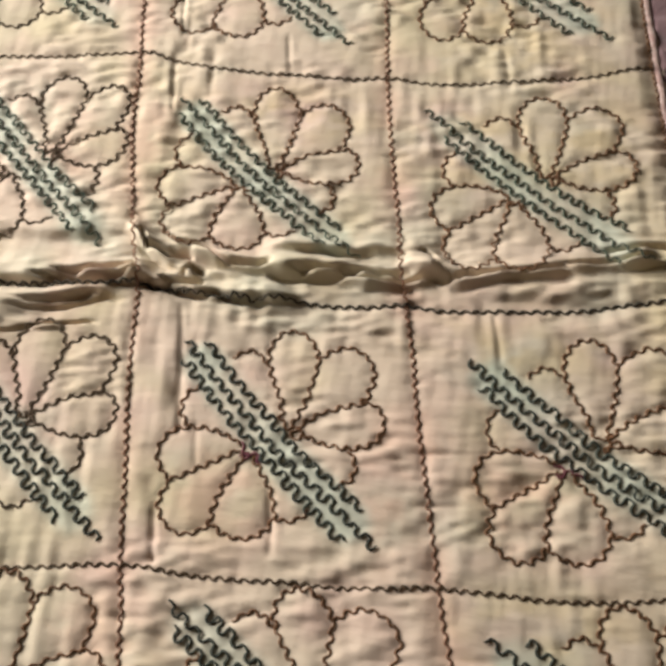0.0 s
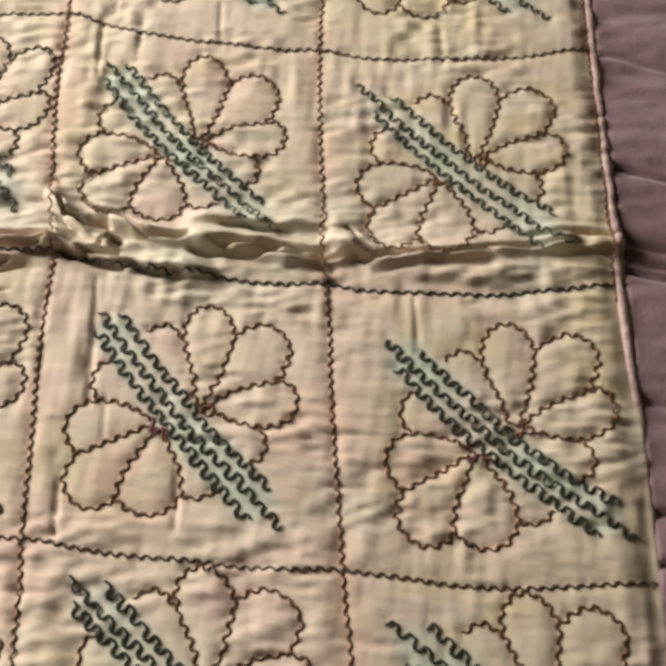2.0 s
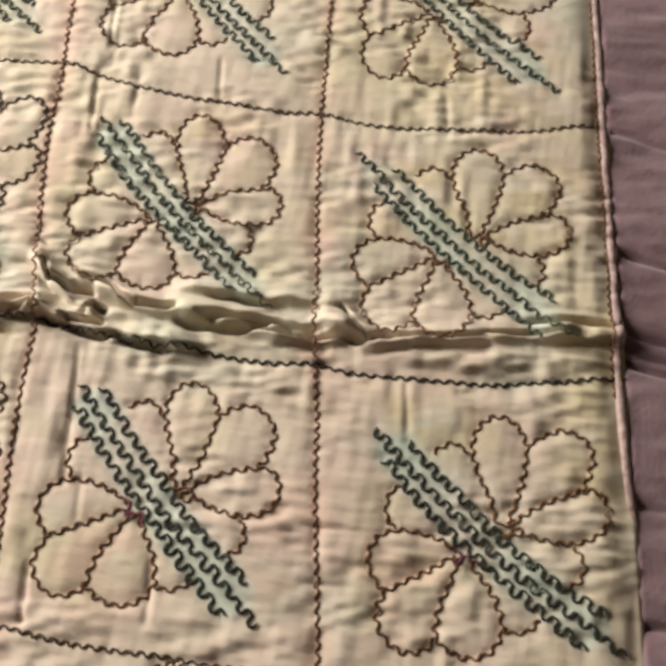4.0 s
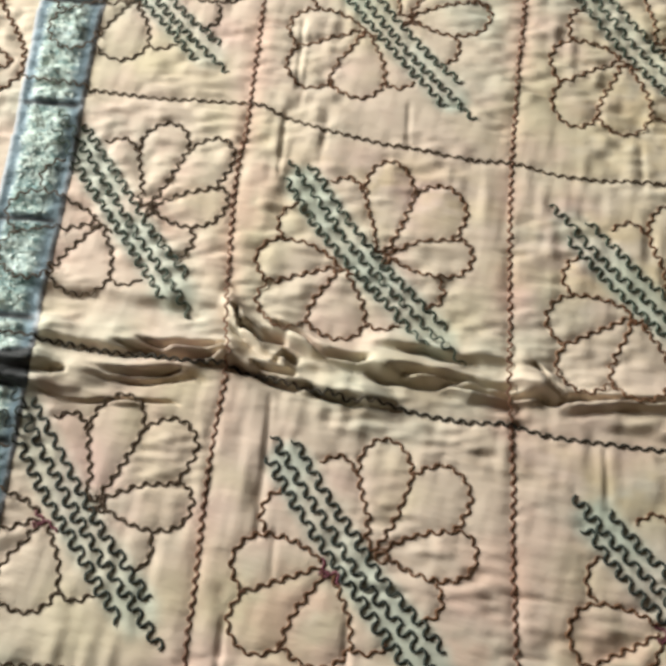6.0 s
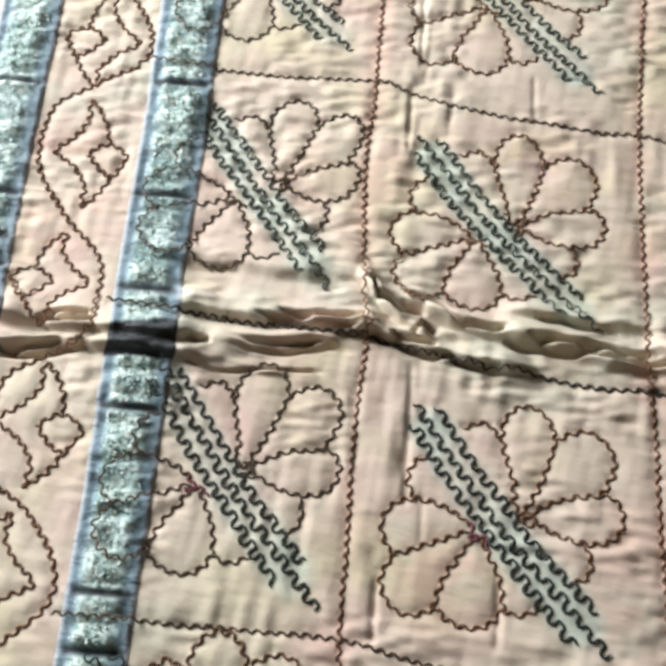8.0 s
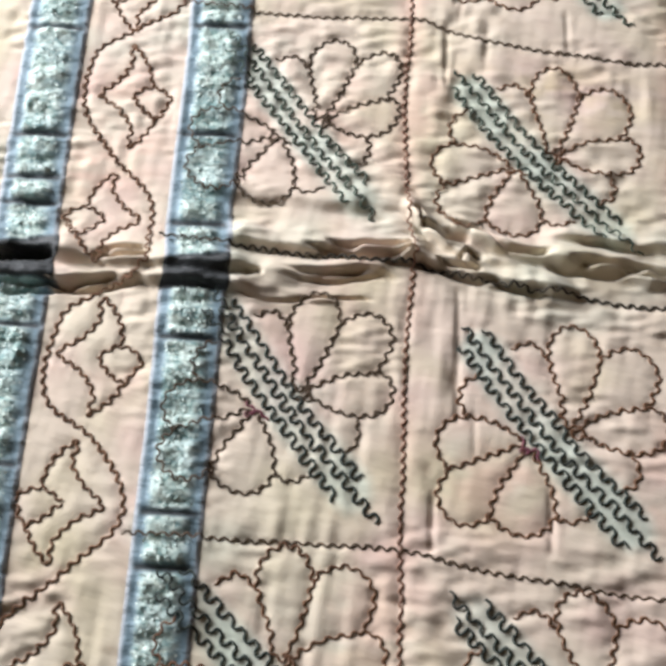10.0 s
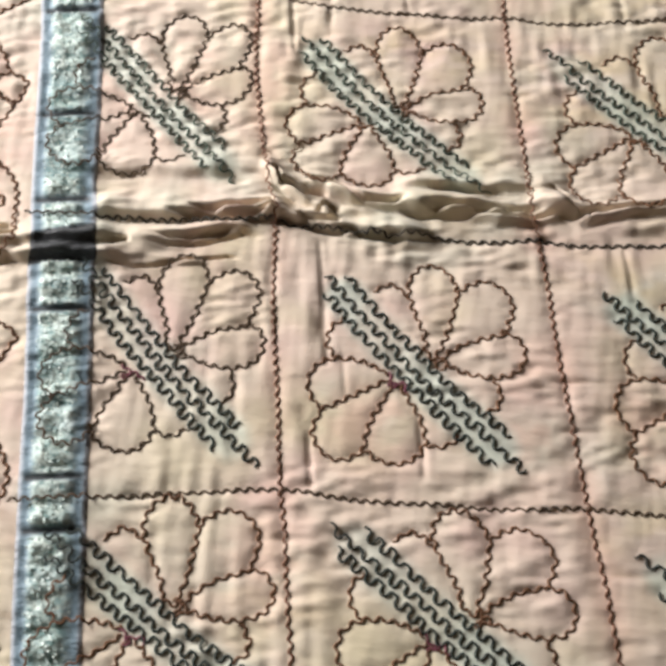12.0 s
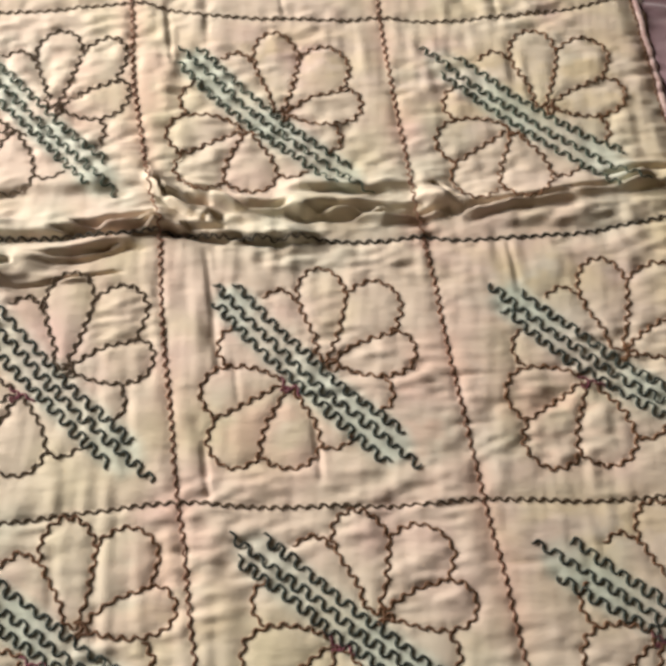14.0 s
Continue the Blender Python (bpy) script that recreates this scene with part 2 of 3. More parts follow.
# vine and buds on the strip between the laces
VINE = spline(mm((-204, 256), (-187, 218), (-191, 200), (-186, 172), (-161, 146), (-144, 127), (-142, 110), (-158, 91), (-173, 74), (-168, 43), (-147, 21),
                 (-123, 4), (-116, -17), (-116, -31), (-128, -46), (-141, -62), (-135, -96), (-108, -110), (-90, -127), (-88, -143), (-105, -168), (-119, -190), (-112, -222)))
BUD = [spline(mm((12, 8), (10, 17), (5, 25), (0, 28), (1, 18), (-5, 7), (-13, -2), (-3, -8), (4, -17), (4, -27), (11, -19), (16, -9))),
       spline(mm((3, 0), (9, 6), (15, 7), (21, 3), (19, -3), (16, -9), (10, -7), (5, -2), (3, 0)))]
BUDS = []
# middle, and the stretch of each bud; they face left and right in turn
for middle, turn in (((-151.0, 53.3), ((1.01, 0.03), (-0.23, 0.98))), ((-136.1, -10.3), ((-0.97, -0.25), (-0.18, 0.80))),
                     ((-122.7, -75.0), ((1.08, 0.01), (-0.14, 0.93))), ((-108.8, -136.9), ((-1.02, -0.28), (-0.18, 0.89))),
                     ((-96.0, -201.0), ((1.08, 0.01), (-0.14, 0.93))), ((-161.0, 117.7), ((-1.03, -0.25), (-0.25, 1.0))),
                     ((-176.0, 178.0), ((0.94, 0.04), (-0.22, 0.95)))):
    for line in BUD:
        BUDS.append(line @ np.array(turn) + np.array(middle) / 1000)


# ---- relief of the quilt ----
TABLE = np.random.RandomState(7).rand(512, 512)


def grain(x, y, seed=0):
    """Smooth random relief, 0 to 1, on a unit lattice."""
    x, y = x + 37.3 * seed, y + 91.7 * seed
    i, j = np.floor(x).astype(int), np.floor(y).astype(int)
    fx, fy = x - i, y - j
    fx, fy = fx * fx * (3 - 2 * fx), fy * fy * (3 - 2 * fy)
    g = lambda a, b: TABLE[a % 512, b % 512]
    return (g(i, j) * (1 - fx) + g(i + 1, j) * fx) * (1 - fy) + (g(i, j + 1) * (1 - fx) + g(i + 1, j + 1) * fx) * fy


def step(v, lo, hi):
    t = np.clip((v - lo) / (hi - lo), 0, 1)
    return t * t * (3 - 2 * t)


def fold(x, y, nodes, height, down, up, fade=12):
    """A fold whose steep lower side has its foot along the nodes (mm, growing x)."""
    p = np.array(nodes, float)
    xm, ym = x * 1000, y * 1000
    crest = np.interp(xm, p[:, 0], p[:, 1]) + 1.25 * down + 1.8 * (grain(xm / 9, xm * 0 + p[0, 1], 3) - 0.5)
    d = ym - crest
    h = height * np.where(d > 0, np.exp(-(d / up) ** 2), np.exp(-(np.abs(d) / down) ** 2.4))
    h -= 0.16 * height * np.exp(-((d + 1.5 * down) / (0.8 * down)) ** 2)
    ends = step(xm, p[0, 0] - fade / 2, p[0, 0] + fade / 2) * (1 - step(xm, p[-1, 0] - fade / 2, p[-1, 0] + fade / 2))
    return h / 1000 * ends * (0.5 + 1.0 * grain(xm / 13, xm * 0 + p[0, 1], 5))


def folds(x, y):
    z = fold(x, y, [(-500, -110), (-165, -38), (-128, -34), (-103, -30), (-72, -25)], 6.5, 2.8, 10, 10)
    z += fold(x, y, [(-500, -120), (-170, -50), (-154, -48), (-128, -43), (-103, -37), (-52, -30)], 5.5, 2.4, 6, 34)
    z += fold(x, y, [(-80, -11), (-43, -8), (4, 0)], 7.0, 2.3, 9, 12)
    z += fold(x, y, [(-72, -27), (-40, -21), (-10, -9)], 4.5, 5.0, 5)
    z += fold(x, y, [(-4, -1), (2, -1.5), (19, -3), (34, -4), (53, -2.5), (66, -0.5)], 7.0, 1.8, 6, 16)
    z += fold(x, y, [(55, 13), (81, 12.5), (100, 11.5), (117, 13.5), (130, 17)], 7.5, 2.4, 8, 14)
    z += fold(x, y, [(56, 24), (92, 27), (116, 31)], 3.4, 2.2, 5)
    z += fold(x, y, [(-8, 23), (3, 14), (13, 8), (25, 3)], 6.5, 2.0, 5, 8)
    z += fold(x, y, [(12, 18), (33, 12), (54, 12)], 6.5, 2.0, 5, 10)
    z += fold(x, y, [(114, 22), (125, 21), (140, 17), (161, 24), (197, 34), (256, 49)], 5.0, 2.2, 9, 10)
    z += fold(x, y, [(150, 12), (175, 16), (205, 23)], 2.2, 3.0, 5)
    z += fold(x, y, [(-72, -31), (-54, -33), (-28, -27)], 1.6, 1.2, 4, 8)
    z += fold(x, y, [(-100, 8), (-60, 14), (-30, 16)], 2.6, 4.0, 6)
    return z


def slit(x, y, edge, depth, width, fade):
    """A narrow deep crease along the edge (mm, growing x)."""
    p = np.array(edge, float)
    xm, ym = x * 1000, y * 1000
    d = ym - np.interp(xm, p[:, 0], p[:, 1]) - 1.6 * (grain(xm / 7, xm * 0 + p[0, 1], 3) - 0.5) - width
    h = -depth * np.exp(-np.abs(d / (width * (0.75 + 0.5 * grain(xm / 9, xm * 0 + p[0, 1], 6)))) ** 2.6)
    ends = step(xm, p[0, 0] - fade / 2, p[0, 0] + fade / 2) * (1 - step(xm, p[-1, 0] - fade / 2, p[-1, 0] + fade / 2))
    return h / 1000 * ends * (0.7 + 0.6 * grain(xm / 12, xm * 0 + p[0, 1], 5))


def slits(x, y):
    z = 0 * x
    z += slit(x, y, [(62, 9.8), (70, 10.1), (85, 12.8), (107, 14.9), (115, 15.9), (125, 18.0), (136, 19.2), (143, 22.0)], 14.4, 1.575, 16)
    z += slit(x, y, [(69, 13.6), (85, 16.4), (106, 18.5), (115, 19.5)], 12.8, 1.575, 12)
    z += slit(x, y, [(136, 19.4), (143, 22.2), (161, 26.8), (183, 32.1)], 5.6, 1.05, 22)
    z += slit(x, y, [(188, 34.8), (206, 38.8), (221, 43.9)], 7.2, 1.05, 16)
    z += slit(x, y, [(201, 43.6), (213, 46.5), (241, 51.6)], 7.2, 1.26, 16)
    z += slit(x, y, [(71, 24.6), (83, 25.9), (97, 26.5)], 6.4, 1.26, 14)
    z += slit(x, y, [(123, 32.2), (132, 24.8), (139, 19.9)], 8, 1.47, 5)
    z += slit(x, y, [(-42, -6.8), (-32, -5.7), (-23, -4.3), (-5, -0.1), (-1, 1.8)], 11.2, 1.365, 16)
    z += slit(x, y, [(-33, -2.3), (-24, -1.0), (-5, 3.3), (-2, 5.1)], 9.6, 1.47, 14)
    z += slit(x, y, [(-45, -22.0), (-40, -20.7), (-27, -17.4), (-15, -12.8), (-10, -10.6)], 5.6, 1.365, 24)
    z += slit(x, y, [(-46, -18.8), (-41, -17.5), (-28, -14.2), (-16, -9.6)], 4.8, 1.365, 24)
    z += slit(x, y, [(3, -1.0), (10, -2.5), (16, -3.5), (21, -3.9), (35, -3.4), (46, -3.4), (57, -2.4)], 12.8, 1.47, 10)
    z += slit(x, y, [(12, 1.0), (20, -0.2), (28, 0.1)], 11.2, 1.47, 6)
    z += slit(x, y, [(-3, 22.5), (1, 16.1), (7, 14.1), (12, 11.8), (20, 14.4)], 9.6, 1.575, 6)
    z += slit(x, y, [(15, 21.1), (26, 19.2), (32, 16.0), (39, 13.5), (55, 15.2)], 11.2, 1.575, 8)
    z += slit(x, y, [(20, 3.9), (22, 8.7), (27, 7.3)], 8, 1.575, 6)
    z += slit(x, y, [(-168, -56.7), (-147, -50.6), (-136, -48.1), (-122, -43.4), (-114, -39.2)], 12.8, 1.575, 16)
    z += slit(x, y, [(-170, -53.4), (-148, -47.3), (-138, -44.8), (-124, -40.1)], 11.2, 1.575, 16)
    z += slit(x, y, [(-193, -46.5), (-161, -37.6), (-155, -36.1)], 12.8, 1.68, 8)
    z += slit(x, y, [(-134, -32.4), (-124, -30.0), (-114, -27.0)], 11.2, 1.575, 8)
    z += slit(x, y, [(-132, -28.4), (-125, -26.7), (-117, -24.5)], 8, 1.47, 8)
    z += slit(x, y, [(-69, -32.6), (-64, -33.4), (-57, -33.7), (-41, -29.2), (-17, -23.1)], 4.8, 0.735, 14)
    z += slit(x, y, [(-71, -24.4), (-67, -24.5), (-63, -23.0)], 8, 1.47, 6)
    z += slit(x, y, [(-43, -17.8), (-36, -16.7), (-20, -12.0)], 4, 1.26, 10)
    return np.maximum(z, -0.019)


EYE = np.array([0.10, -0.17])      # about where the place is seen from, 0.39 m up


def lifted(line):
    """The line moved along the sight lines on to the folds, so that it still covers the same places."""
    p = line.copy()
    for _ in range(6):
        h = folds(p[:, 0], p[:, 1])[:, None]
        p = 0.5 * p + 0.5 * (line + (EYE - line) * h / 0.39)
    return p


def eased(line, share):
    """The same for one row of stitches, with the shift evened out along it."""
    shift = lifted(line) - line
    n = max(3, int(len(line) * share)) | 1
    wide = np.pad(shift, ((n // 2, n // 2), (0, 0)), "edge")
    return line + np.stack([np.convolve(wide[:, i], np.ones(n) / n, "valid") for i in (0, 1)], 1)


def ridges(x, y):
    """Narrow upright puckers beside the seams: x, y of the top, length, depth."""
    z = 0 * x
    for px, py, length, depth in ((-13, 127, 38, 1.1), (22, -8, 60, 0.9), (31, -97, 26, 1.2), (41, 146, 26, 0.7), (76, -86, 26, 0.8),
                                  (156, 8, 26, 0.7), (-20, 180, 45, 1.2), (148, 150, 25, 0.5), (40, -60, 22, 0.6)):
        s = py / 1000 - y
        d = x - (px / 1000 + 0.21 * s)
        z -= depth / 1000 * np.exp(-(d / 0.0013) ** 2) * step(s, -0.003, 0.004) * (1 - step(s, length / 1000 - 0.006, length / 1000))
    return z


SEAMS = {k: lifted(v) for k, v in SEAMS.items()}
VINE, BUDS = lifted(VINE), [lifted(b) for b in BUDS]
ALL_LINES = [SEAMS[k] for k in SEAMS] + [placed(l, f) for f in FLOWERS for l in PETALS] + [stem(i, f) for f in FLOWERS for i in range(3)] + [VINE] + BUDS
DENSE = 0.001
ux = np.concatenate([np.linspace(-0.85, -0.27, 20), np.arange(-0.265, 0.2445, DENSE)])
uy = np.concatenate([np.linspace(-1.4, -0.235, 24), np.arange(-0.23, -0.055, DENSE), np.arange(-0.055, 0.045, 0.0005), np.arange(0.045, 0.265, DENSE), np.linspace(0.27, 1.4, 24)])
U, Y = np.meshgrid(ux, uy)
EDGE_U = 0.2445


def squeeze(y):
    return (edge_x(y) - EDGE_U) / (EDGE_U + 0.1)


def to_x(u, y):
    return u + np.clip(u + 0.1, 0, None) * squeeze(y)


def to_u(x, y):
    return np.where(x > -0.1, (x - 0.1 * squeeze(y)) / (1 + squeeze(y)), x)


X = to_x(U, Y)


def nearest(lines):
    """Distance from each point of the cloth to the nearest of the lines, up to 14 mm, by widening rings on a 1 mm raster."""
    x0, y0, n, m = -0.28, -0.245, 620, 530
    far = np.full((m, n), 0.014)
    for line in lines:
        ix, iy = np.round((line[::2, 0] - x0) / 0.001).astype(int), np.round((line[::2, 1] - y0) / 0.001).astype(int)
        ok = (ix >= 0) & (ix < n) & (iy >= 0) & (iy < m)
        far[iy[ok], ix[ok]] = 0
    for _ in range(14):
        for dy, dx in ((0, 1), (1, 0), (0, -1), (-1, 0), (1, 1), (1, -1), (-1, 1), (-1, -1)):
            far = np.minimum(far, np.roll(far, (dy, dx), (0, 1)) + 0.001 * math.hypot(dx, dy))
    fx, fy = np.clip((X - x0) / 0.001, 0, n - 1.01), np.clip((Y - y0) / 0.001, 0, m - 1.01)
    i, j = fx.astype(int), fy.astype(int)
    a, b = fx - i, fy - j
    return (far[j, i] * (1 - a) + far[j, i + 1] * a) * (1 - b) + (far[j + 1, i] * (1 - a) + far[j + 1, i + 1] * a) * b


away = nearest(ALL_LINES)
A = X * math.cos(TURN) + Y * math.sin(TURN)
B = -X * math.sin(TURN) + Y * math.cos(TURN)
mask = step(grain(A / 0.03, B / 0.03, 2), 0.35, 0.7)
Z = 0.0011 * (1 - np.exp(-away / 0.0035))
Z += 0.0012 * (grain(A / 0.012, B / 0.0045, 1) - 0.5) * (0.25 + mask)
Z += 0.0014 * (grain(A / 0.007, B / 0.0028, 18) - 0.5) * (0.2 + mask)
Z += 0.0008 * (grain(A / 0.0042, B / 0.018, 4) - 0.5) * (0.3 + step(grain(A / 0.04, B / 0.05, 6), 0.4, 0.7))
Z += 0.0022 * (grain(A / 0.07, B / 0.05, 8) - 0.5)
Z += folds(X, Y) + ridges(X, Y) + slits(X, Y)
# crumpled where the crease meets the seams
for cx, cy, rx, ry, high in ((24, 11, 30, 8, 4.0), (100, 14, 36, 7, 2.2), (165, 20, 40, 6, 2.0), (-50, 0, 30, 6, 2.2), (-60, -24, 30, 6, 1.6)):
    Z += high / 1000 * (grain(A / 0.009, B / 0.0042, 27) - 0.5) * np.exp(-((X * 1000 - cx) / rx) ** 2 - ((Y * 1000 - cy) / ry) ** 2)
# short creases and spots, sunk and coloured dark brown: place, half length, half height (mm)
dark_marks = 0 * X
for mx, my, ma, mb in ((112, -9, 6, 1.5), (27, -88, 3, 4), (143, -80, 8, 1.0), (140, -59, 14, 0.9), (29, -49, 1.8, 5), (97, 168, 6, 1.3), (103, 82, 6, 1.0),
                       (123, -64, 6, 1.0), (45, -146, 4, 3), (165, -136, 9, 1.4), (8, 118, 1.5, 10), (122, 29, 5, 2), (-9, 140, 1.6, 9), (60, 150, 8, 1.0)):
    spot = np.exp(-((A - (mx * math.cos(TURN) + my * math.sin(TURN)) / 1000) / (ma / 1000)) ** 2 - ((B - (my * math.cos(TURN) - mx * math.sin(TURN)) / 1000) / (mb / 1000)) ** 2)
    dark_marks = np.maximum(dark_marks, spot)
Z -= 0.0010 * dark_marks
Z -= 0.0034 * np.exp(-(np.maximum(0, edge_x(Y) - X) / 0.009) ** 2)


def on_cloth(x, y):
    """Height of the cloth."""
    u = to_u(x, y)
    i = np.clip(np.searchsorted(ux, u) - 1, 0, len(ux) - 2)
    j = np.clip(np.searchsorted(uy, y) - 1, 0, len(uy) - 2)
    a = np.clip((u - ux[i]) / (ux[i + 1] - ux[i]), 0, 1)
    b = np.clip((y - uy[j]) / (uy[j + 1] - uy[j]), 0, 1)
    return (Z[j, i] * (1 - a) + Z[j, i + 1] * a) * (1 - b) + (Z[j + 1, i] * (1 - a) + Z[j + 1, i + 1] * a) * b


# ---- meshes ----
def sheet(name, X, Y, Z, material, attributes=()):
    """A grid of points as one smooth mesh."""
    rows, cols = X.shape
    me = bpy.data.meshes.new(name)
    idx = np.arange(rows * cols).reshape(rows, cols)
    quads = np.stack([idx[:-1, :-1], idx[:-1, 1:], idx[1:, 1:], idx[1:, :-1]], -1).reshape(-1, 4)
    fill(me, np.stack([X, Y, Z], -1).reshape(-1, 3), quads)
    for key, values in attributes:
        me.attributes.new(key, "FLOAT", "POINT").data.foreach_set("value", values.astype(np.float32).ravel())
    me.materials.append(material)
    return me


def fill(me, verts, faces):
    n, k = faces.shape
    me.vertices.add(len(verts))
    me.vertices.foreach_set("co", verts.astype(np.float32).ravel())
    me.loops.add(n * k)
    me.loops.foreach_set("vertex_index", faces.astype(np.int32).ravel())
    me.polygons.add(n)
    me.polygons.foreach_set("loop_start", np.arange(0, n * k, k, dtype=np.int32))
    me.polygons.foreach_set("loop_total", np.full(n, k, dtype=np.int32))
    me.polygons.foreach_set("use_smooth", np.ones(n, dtype=bool))
    me.update(calc_edges=True)
    me.validate()


def tube(name, path, radius, material, sides=6, flat=0.8):
    """A cord along a 3D path."""
    p = np.asarray(path)
    t = np.gradient(p, axis=0)
    t /= np.linalg.norm(t, axis=1)[:, None] + 1e-9
    n = np.stack([-t[:, 1], t[:, 0], 0 * t[:, 0]], 1)
    n /= np.linalg.norm(n, axis=1)[:, None] + 1e-9
    b = np.cross(t, n)
    r = np.broadcast_to(radius, len(p)).copy()
    r[0] *= 0.5
    r[-1] *= 0.5
    a = np.arange(sides) * 2 * np.pi / sides
    v = p[:, None] + r[:, None, None] * (np.cos(a)[None, :, None] * n[:, None] + flat * np.sin(a)[None, :, None] * b[:, None])
    idx = np.arange(len(p) * sides).reshape(len(p), sides)
    nxt = np.roll(idx, -1, 1)
    quads = np.stack([idx[:-1], nxt[:-1], nxt[1:], idx[1:]], -1).reshape(-1, 4)
    me = bpy.data.meshes.new(name)
    fill(me, v.reshape(-1, 3), quads)
    me.materials.append(material)
    return me


def part(name, me, parent, label="", kind=""):
    ob = new(name, me)
    ob.parent = parent
    return tagged(ob, label, kind=kind)


seeds = np.random.RandomState(11)


def wavy(line, period, swing, lift, loose=0.5, bow=0.18):
    """A line of wavy machine stitching that lies on the cloth."""
    d = np.gradient(line, axis=0)
    d /= np.linalg.norm(d, axis=1)[:, None] + 1e-9
    s = np.concatenate([[0], np.cumsum(np.linalg.norm(np.diff(line, axis=0), axis=1))])
    wander = grain(s / 0.011, s * 0 + seeds.rand() * 300, 9) - 0.5
    drift = loose * 0.0012 * (grain(s / 0.016, s * 0 + seeds.rand() * 300, 17) - 0.5)
    phase = 2 * np.pi * s / period + 1.2 * wander + seeds.rand() * 6
    wave = np.sin(phase) + 0.18 * np.sin(2 * phase + 1)
    size = swing * (0.65 + 0.7 * grain(s / 0.007, s * 0 + seeds.rand() * 300, 10))
    n = np.stack([-d[:, 1], d[:, 0]], 1)
    p = line + n * (wave * size + drift)[:, None] + d * (-bow * size * np.sin(2 * phase))[:, None]
    z = on_cloth(p[:, 0], p[:, 1])
    e = 0.0008
    slope = np.hypot(on_cloth(p[:, 0] + e, p[:, 1]) - on_cloth(p[:, 0] - e, p[:, 1]), on_cloth(p[:, 0], p[:, 1] + e) - on_cloth(p[:, 0], p[:, 1] - e)) / (2 * e)
    wide = np.pad(z, 5, 'edge')
    top = np.max([wide[k:k + len(z)] for k in range(11)], axis=0)
    top = np.mean([np.pad(top, 5, 'edge')[k:k + len(z)] for k in range(11)], axis=0)
    z = np.maximum(z, top - 0.0008)      # the stitches bridge the deep creases
    z = z + lift * np.sqrt(1 + np.minimum(slope, 3) ** 2)
    return np.column_stack([p, z])


# ---- the quilt ----
quilt = tagged(new("quilt"), "cream cotton quilt with stitched flowers, creased, on mauve cloth", "quilt")
stem_away = nearest([q[len(q) // 9:-len(q) // 9] for q in (stem(1, f) for f in FLOWERS)])
dye = (1 - step(stem_away, 0.005, 0.0125)) * (0.6 + 0.5 * step(grain(A / 0.02, B / 0.02, 12), 0.25, 0.75)) * 0.56
# dye that has run from the seams, and yellowed patches: middle, half width, half height (mm)
def patches(spots, seed):
    v = 0 * X
    for mx, my, ra, rb in spots:
        v = np.maximum(v, np.exp(-((X * 1000 - mx) / ra) ** 2 - ((Y * 1000 - my) / rb) ** 2))
    return v * step(grain(A / 0.018, B / 0.010, seed) + 0.5 * grain(A / 0.006, B / 0.004, seed + 1), 0.35, 1.05)


run = np.exp(-(nearest([SEAMS["v1"], SEAMS["v2"]]) / 0.007) ** 2) * step(grain(A / 0.03, B / 0.02, 52), 0.3, 0.8)
rose = 0.55 * np.maximum(run, patches(((55, -85, 26, 30), (125, -70, 22, 34), (-62, 62, 30, 26), (-15, 70, 12, 40), (20, -150, 22, 24), (-150, 20, 30, 60), (180, -75, 30, 20)), 53))
ochre = 0.75 * patches(((140, 90, 40, 30), (195, 100, 30, 40), (170, -8, 40, 14), (150, 165, 40, 40), (190, -122, 40, 20), (55, 100, 40, 16), (30, -165, 20, 14), (240, 0, 20, 80)), 55)
# the hem rolls over and down to the cloth beneath
hem_u = np.array([0.0006, 0.0014, 0.0018, 0.0018, 0.0010])
hem_z = np.array([-0.0003, -0.0010, -0.0018, -0.0026, -0.0034])
hemX = X[:, -1:] + hem_u
hemZ = Z[:, -1:] * np.array([0.9, 0.7, 0.4, 0.1, 0.0]) + hem_z
fullX, fullY, fullZ = np.hstack([X, hemX]), np.hstack([Y, np.repeat(Y[:, -1:], 5, 1)]), np.hstack([Z, hemZ])
part("fabric", sheet("fabric", fullX, fullY, fullZ, FABRIC, [("dye", np.hstack([dye, np.zeros_like(hemX)])), ("dark_marks", np.hstack([dark_marks, np.zeros_like(hemX)])), ("rose", np.hstack([rose, np.zeros_like(hemX)])), ("ochre", np.hstack([ochre, np.zeros_like(hemX)]))]), quilt, "cream and pink tinted puckered cotton")

# piping along the hem
by = np.linspace(-0.6, 0.6, 900)
inset = 0.0022 - 0.0030 * step(-by, 0.0, 0.05)
bx = edge_x(by) - inset + 0.0007 * (grain(by / 0.02, by * 0, 14) - 0.5)
bz = on_cloth(np.minimum(bx, edge_x(by) - 0.001), by) + 0.0004 + 0.0006 * (grain(by / 0.006, by * 0, 15) - 0.5) - 0.003 * step(-by, 0.0, 0.05)
part("piping", tube("piping", np.column_stack([bx, by, bz]), 0.0019 + 0.0004 * (grain(by / 0.005, by * 0, 16) - 0.5), BINDING, 10, 0.7), quilt, "dull mauve rolled piping along the hem")


